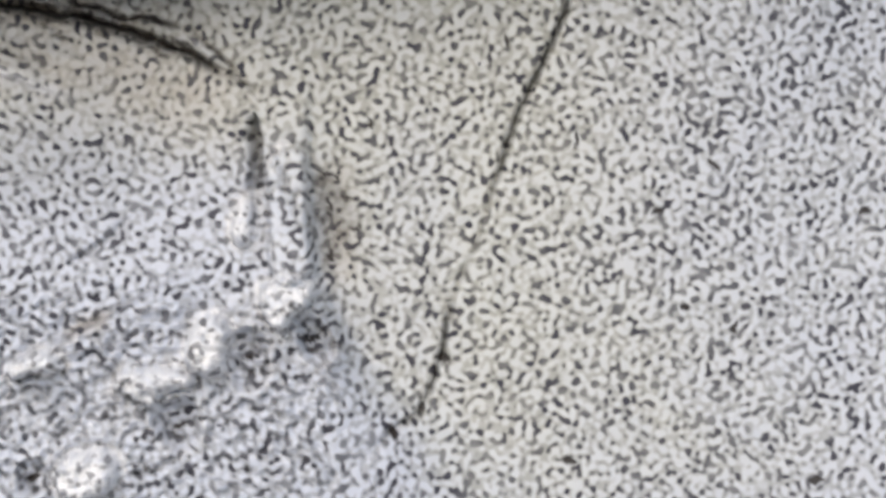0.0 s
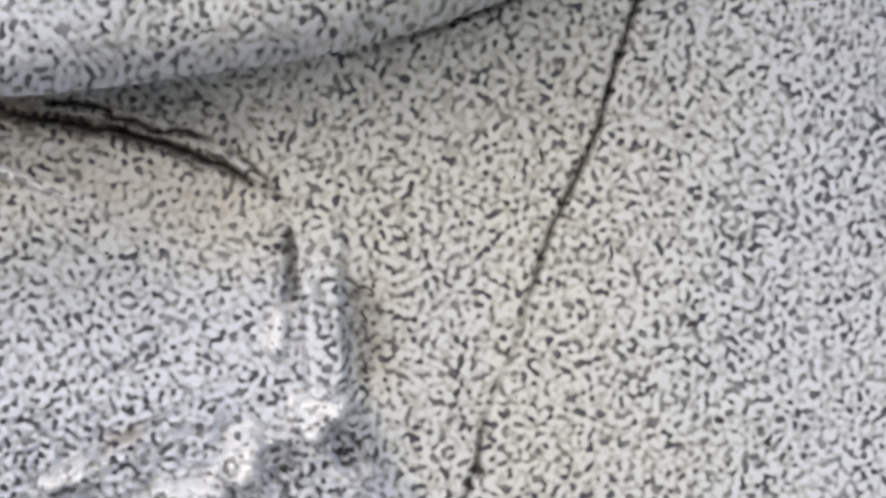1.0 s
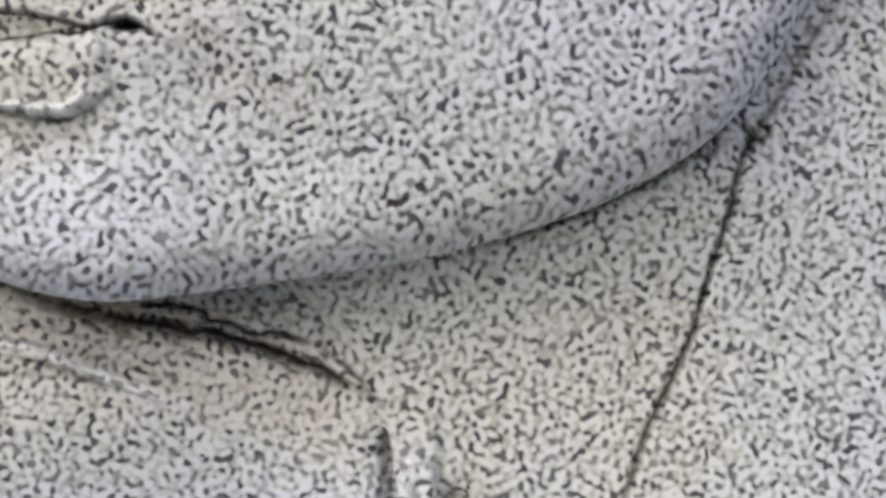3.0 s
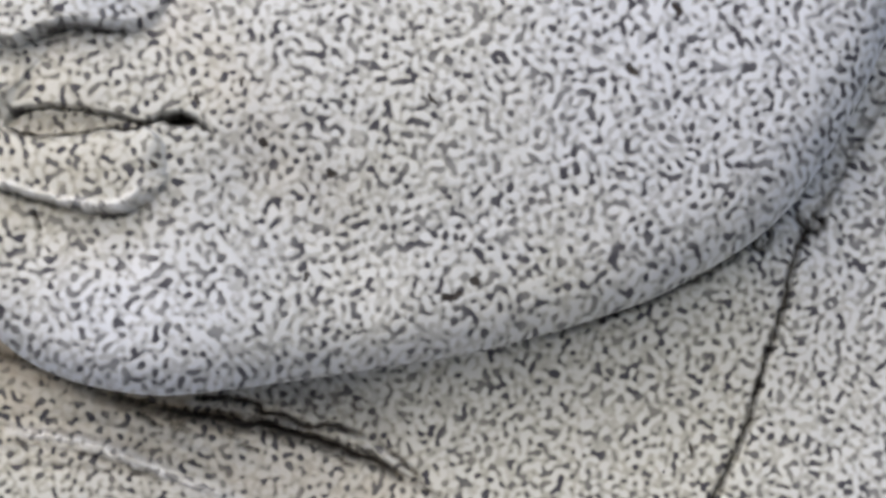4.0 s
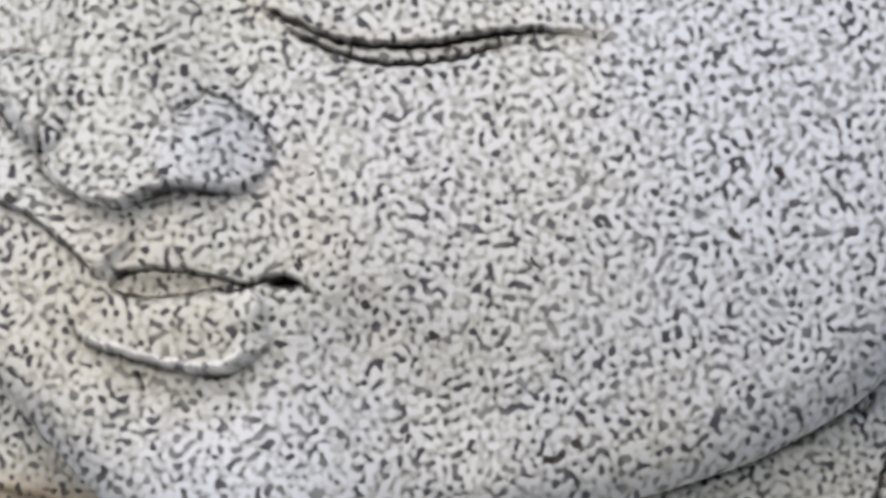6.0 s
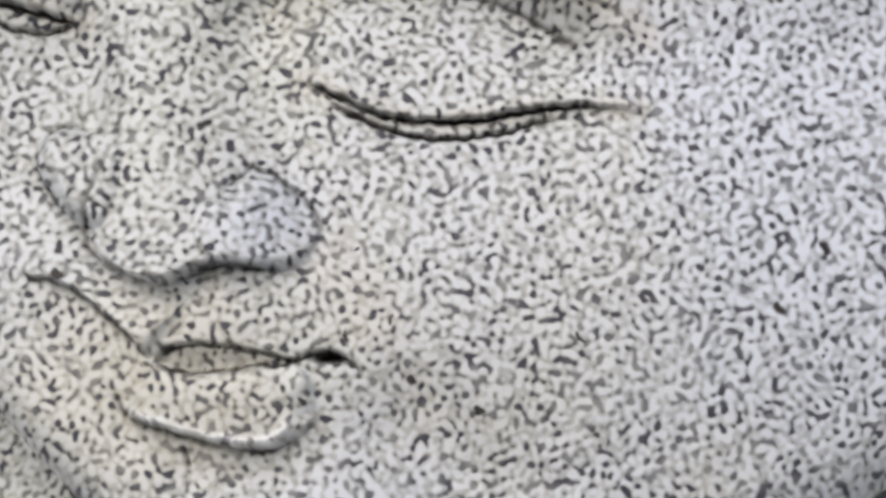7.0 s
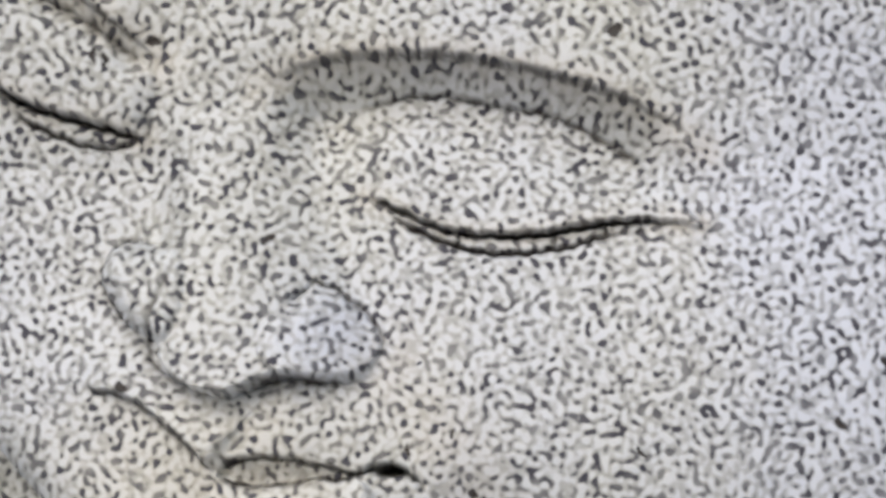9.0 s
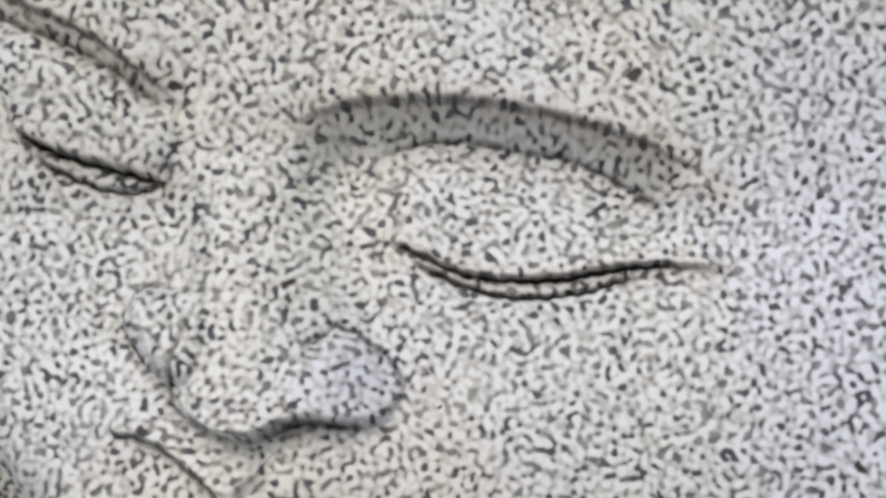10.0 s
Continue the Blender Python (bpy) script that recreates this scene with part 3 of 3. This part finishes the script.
b.groove([(-5.4, -5.5), (-4.7, -5.75), (-4.1, -6.0)], -0.4, 0.12, (0.2, 0.2))
# paler colour along the raised strips of the fold
for line in ([(-9, -4.75), (-7.4, -4.95), (-6.2, -5.25)], [(-5.4, -5.5), (-4.7, -5.7), (-4.1, -6)], [(-1.2, -6.7), (-0.4, -7), (0, -7.5)]):
    i, d, _, _ = b.near(line, 1)
    b.crust_highlight[i] = np.maximum(b.crust_highlight[i], 0.75 * np.exp(-((d / 0.13) ** 2)))
# shade between chin and fold, a broad painted band without a cut
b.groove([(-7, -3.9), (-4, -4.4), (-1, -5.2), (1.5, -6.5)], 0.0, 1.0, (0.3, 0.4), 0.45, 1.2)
b.groove([(-16.6, -5.8), (-13.3, -6.3), (-10.8, -7.2), (-8.3, -8.3), (-5.5, -9.4)], -0.5, 0.22, (0.1, 0.2))
b.groove([(-17, -6.3), (-13.5, -6.8), (-11, -7.6), (-8.5, -8.75)], 0.25, 0.12, (0.1, 0.3), 0.6, 0.11)
for k in range(4):
    b.groove([(-20 + k, -4.6 - 0.9 * k), (-14 + k, -5.3 - 0.8 * k), (-8 + 0.5 * k, -6.9 - 0.7 * k), (-4, -8.1 - 0.6 * k)], 0.25 if k % 2 else -0.28, 0.13, (0.1, 0.3), 0.4 if k % 2 else 0.0, 0.1)
# brown grime and painted shade along the fold, no cut
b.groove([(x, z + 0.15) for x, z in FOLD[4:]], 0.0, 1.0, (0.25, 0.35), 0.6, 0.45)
for k in range(16):
    x = -13 + 0.9 * k + uneven.uniform(-0.4, 0.4)
    z = np.interp(x, *np.transpose(FOLD)) + uneven.uniform(-0.75, 0.75) * (1 - 0.03 * k)
    long = uneven.uniform(0.8, 1.9)
    b.groove([(x, z), (x + 0.4 * long, z - 0.05 * long), (x + 0.6 * long, z - 0.3 * long), (x + long, z - 0.33 * long)], 0.3, 0.08, (0.2, 0.2), 0.85, 0.09)
b.groove([(0.5, -8.0), (1.6, -8.8), (2.4, -9.7)], 0.3, 0.08, (0.1, 0.4), 0.6, 0.07)
b.groove([(-6.5, -5.9), (-5.2, -6.0), (-4.4, -6.5), (-2.2, -7.2)], -0.3, 0.1, (0.2, 0.2))
# paler colour along the neck ridge
i, d, _, k = b.near([(-16.6, -5.8), (-13.3, -6.3), (-10.8, -7.2), (-8.3, -8.3), (-5.5, -9.4)], 1)
b.crust_highlight[i] = np.maximum(b.crust_highlight[i], 1.0 * np.exp(-((d / 0.26) ** 2)) * smooth(1 - k, 0, 0.15))
# carved trimming on the breast
b.groove([(-3.3, -14.3), (-4.3, -15.3), (-5.3, -16), (-6.5, -16.7)], 0.35, 0.14, (0.2, 0.2))
HEM = [(-14, -23), (-11.2, -21.7), (-9.2, -20.8), (-6.7, -19.8), (-4.2, -18.6), (-1.7, -17.2), (0.75, -16.6)]
b.step(HEM, 1.2, 0.25, 2.0, -1, (0.05, 0.25))
b.groove(HEM, 0.6, 0.14, (0.05, 0.3), 0.35, 0.12)
b.pillow([(1.95, -9.9), (1.6, -10.8), (1.72, -12), (1.6, -13.4), (2.4, -13.75), (2.4, -12.2), (2.25, -10.8)], -1.4, 0.2)
# the gap's shade deepened by colour
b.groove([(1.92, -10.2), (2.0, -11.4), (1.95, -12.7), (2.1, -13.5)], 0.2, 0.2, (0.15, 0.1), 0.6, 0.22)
b.groove([(3.0, -11.6), (2.6, -12.5), (2.5, -13.6)], -0.5, 0.18, (0.2, 0.3))
b.groove([(3.3, -12.2), (3.35, -12.9), (3.25, -13.6)], 0.35, 0.14, (0.2, 0.2), 0.5, 0.13)
b.groove([(4.0, -13.2), (3.8, -13.8), (3.7, -14.6)], 0.35, 0.12, (0.2, 0.2), 0.5, 0.1)
b.bump(5.4, -14.7, 0.9, 2.2, -0.6, 5)
# shadow line right of the post, painted without a cut
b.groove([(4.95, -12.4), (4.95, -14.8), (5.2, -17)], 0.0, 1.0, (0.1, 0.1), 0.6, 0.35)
i, d, _, _ = b.near([(5.3, -12.8), (5.5, -15), (5.7, -17)], 3)
b.tan[i] = np.maximum(b.tan[i], 0.4 * np.exp(-((d / 0.7) ** 2)))
# the recess beside the post, darkened by colour alone
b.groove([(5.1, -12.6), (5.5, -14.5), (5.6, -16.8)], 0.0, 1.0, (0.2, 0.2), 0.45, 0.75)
b.groove([(3.0, -11.5), (2.65, -12.3), (2.5, -13.4)], -0.2, 0.14, (0.2, 0.2))
# highlight on the post's left edge, painted in pale colour
i, d, _, _ = b.near([(3.4, -11.2), (2.95, -11.6), (2.6, -12.5), (2.45, -13.4)], 1)
b.crust_highlight[i] = np.maximum(b.crust_highlight[i], 0.9 * np.exp(-((d / 0.2) ** 2)))
b.groove([(-3.3, -14.3), (-4.3, -15.3), (-5.3, -16), (-6.5, -16.7)], 0.0, 1.0, (0.2, 0.2), 0.45, 0.12)
# the worn stub of a post, the broken knobs of the trimming and the gaps between them
for shape, high, round_, pale in (
    ([(2.95, -11.5), (4.2, -11.6), (4.4, -12.5), (4.45, -15), (4.55, -17), (2.7, -17), (2.55, -13.6), (2.6, -12.4)], 0.9, 0.35, 0.1),
    ([(1.1, -14.05), (1.45, -13.55), (2, -13.9), (2, -15.1), (1.5, -15.9), (0.95, -15.2)], 0.8, 0.4, 0.9),
    ([(2.2, -17.6), (3.25, -17), (4.7, -17.35), (4.45, -18.3), (3.65, -18.95), (3.3, -19.8), (2.45, -18.8)], 1.6, 0.45, 1.0),
    ([(-0.9, -19.7), (-0.55, -19), (0.45, -18.6), (1.05, -19.4), (0.85, -20.2), (0.5, -21.4), (-0.75, -21.2), (-1.1, -20.5)], 1.3, 0.5, 1.0),
    ([(-4.2, -21.85), (-3.8, -21.05), (-2.7, -20.95), (-0.95, -21), (-0.55, -21.7), (-1.85, -22.1), (-2.5, -22.75), (-3.45, -22.2)], 1.1, 0.45, 0.9),
    ([(-8.6, -20.9), (-8.2, -20.5), (-7, -20.15), (-6.2, -20.7), (-6.5, -21.1), (-7.4, -21.2), (-8.35, -21.4)], 1.0, 0.4, 1.0),
    ([(-6.6, -25.2), (-6, -24.6), (-4.35, -24.45), (-3.8, -25.3), (-4.3, -26.4), (-5.95, -26.6), (-6.6, -26.1)], 1.1, 0.5, 1.0),
):
    before = b.h.copy()
    b.pillow(shape, 1.5 * high, round_, 0.6)
    b.crust_highlight = np.maximum(b.crust_highlight, pale * smooth((b.h - before) / high, 0.2, 1.2))
    i, d, _, _ = b.near(shape, 1.5, closed=True)
    b.h[i] -= 0.35 * np.exp(-((d / 0.14) ** 2))
    b.crust_highlight[i] = np.maximum(b.crust_highlight[i], pale * np.exp(-((d / 0.25) ** 2)))
# the drilled curls beside the knobs, each with a raised lip
for shape in (
    [(3.75, -19.1), (4.3, -18.75), (5.15, -19.25), (5.5, -20.4), (4.8, -21), (3.95, -20.5)],
    [(0.95, -19.7), (1.8, -19.2), (2.65, -20), (2.6, -21.7), (1.5, -22.1), (0.8, -21.5)],
    [(-2.35, -22.7), (-0.75, -22.2), (-0.2, -23.4), (-0.6, -24.65), (-1.7, -24.6), (-2.4, -23.75)],
    [(-8.4, -25.2), (-7.3, -24.8), (-6.9, -25.8), (-7.4, -26.6), (-8.3, -26.4)],
):
    b.pillow(shape, -0.9, 0.6, 0.8)
    i, d, _, _ = b.near(shape, 1.0, closed=True)
    b.h[i] += 0.3 * np.exp(-((d / 0.15) ** 2))
    b.crust_highlight[i] = np.maximum(b.crust_highlight[i], 0.45 * np.exp(-((d / 0.18) ** 2)))
    x, z = np.mean(shape, 0)
    # the hole's shade, painted in as a dark mark
    b.dark_spot(x, z, 0.34, 0.16, 20)
    b.groove([(x - 0.5, z + 0.3), (x - 0.2, z - 0.5), (x + 0.4, z - 0.6)], 0.3, 0.1, (0.2, 0.2), 0.7, 0.1)
    b.groove([(x + 0.6, z + 0.5), (x + 0.75, z - 0.1), (x + 0.55, z - 0.6)], 0.3, 0.1, (0.2, 0.2), 0.6, 0.1)
i, d, _, _ = b.near([(-8.5, -21.5), (-6.5, -25), (-3.4, -22.7), (-0.3, -20), (2, -18.4), (3.8, -17.7), (2.2, -14.5)], 3)
b.crust_highlight[i] = np.maximum(b.crust_highlight[i], 0.3 * np.exp(-((d / 0.8) ** 2)))
i, d, _, _ = b.near([(-6, -19.5), (-5.4, -19.2), (-4.6, -18.9)], 2)
b.tan[i] = np.maximum(b.tan[i], 0.6 * np.exp(-((d / 0.35) ** 2)))
for x, z, rx, rz, turn in ((19.7, -14.4, 0.25, 0.2, 0), (22.2, -12.4, 0.35, 0.12, -40), (23.1, -19.7, 0.15, 0.3, 0), (15.8, -25.5, 0.22, 0.18, 0), (13.1, -6.9, 0.12, 0.4, 0),
                           (16.1, -11.3, 0.12, 0.4, -15), (7, -10.4, 0.14, 0.35, 20), (26.8, -26.5, 0.4, 0.2, 0), (20.9, -18.8, 0.25, 0.2, 0), (29.1, -14.6, 0.3, 0.2, 30),
                           (5.3, -12.8, 0.5, 0.12, -35), (5.2, -14.2, 0.12, 0.5, 0), (6.3, -15.1, 0.25, 0.15, 20), (5.9, -13.8, 0.2, 0.15, 0), (5.3, -16.4, 0.12, 0.4, 10),
                           (10.2, -20.9, 0.3, 0.35, 0), (9.2, -23.1, 0.3, 0.18, 30), (7.9, -24, 0.18, 0.35, 20)):
    b.dark_spot(x, z, rx, rz, turn)
for k in range(34):
    x, z = uneven.uniform(-9.5, 5.5), uneven.uniform(-27, -17)
    if z < -19.5 + 0.35 * x and z > -29 + 0.5 * x:
        a, long = uneven.uniform(0.2, 2.6), uneven.uniform(0.5, 1.3)
        b.groove([(x, z), (x + 0.5 * long * math.cos(a) + 0.1, z + 0.5 * long * math.sin(a)), (x + long * math.cos(a), z + long * math.sin(a))], 0.3, 0.1, (0.25, 0.25), 0.7, 0.1)
worn = smooth(-b.z, 16, 19) * smooth(7 - b.x, 0, 3) * smooth(b.z, -45, -30)
b.rough(0.2, 1.0, worn, 5)
b.rough(0.12, 0.5, worn, 9)
b.rough(0.04, 3.0, 1.0, 7)
# skylight blue painted into the breast and the veil, warm bounce into the neck
b.cool += 1.1 * smooth(edge - b.x, -2, 2) * smooth(-b.z, 9, 17) + 0.3 * smooth(b.x, 14, 19) - 0.35 * smooth(b.z, -13, -8) * smooth(16 - b.x, 0, 3) - 0.5 * smooth(-b.x, 12, 18)
body_v, body_q, body_n = body_closed(by - b.h.reshape(bx.shape))
body_v[:, 2] = np.maximum(body_v[:, 2], -135)
body_extra = np.zeros(body_n - b.stain_shade.size)

verts = np.vstack([head_v, body_v]) / 100 + (0, 0, 1.6)
quads = np.vstack([head_q, body_q + head_n])
me = bpy.data.meshes.new("statue")
me.vertices.add(len(verts))
me.vertices.foreach_set("co", verts.astype(np.float32).ravel())
me.loops.add(quads.size)
me.loops.foreach_set("vertex_index", quads.astype(np.int32).ravel())
me.polygons.add(len(quads))
me.polygons.foreach_set("loop_start", np.arange(0, quads.size, 4, dtype=np.int32))
me.polygons.foreach_set("loop_total", np.full(len(quads), 4, np.int32))
me.polygons.foreach_set("use_smooth", np.ones(len(quads), bool))
me.update(calc_edges=True)
me.attributes.new("stain_shade", "FLOAT", "POINT").data.foreach_set("value", np.r_[f.stain_shade, head_extra, b.stain_shade, body_extra].astype(np.float32))
me.attributes.new("tan", "FLOAT", "POINT").data.foreach_set("value", np.r_[f.tan, head_extra, b.tan, body_extra].astype(np.float32))
me.attributes.new("crust_highlight", "FLOAT", "POINT").data.foreach_set("value", np.r_[f.crust_highlight, head_extra, b.crust_highlight, body_extra].astype(np.float32))
me.attributes.new("cool", "FLOAT", "POINT").data.foreach_set("value", np.r_[f.cool, head_extra, b.cool, body_extra].astype(np.float32))
me.materials.append(STONE)
tagged(new("statue", me), "pale speckled granite statue with closed eyes and a veil", "statue")
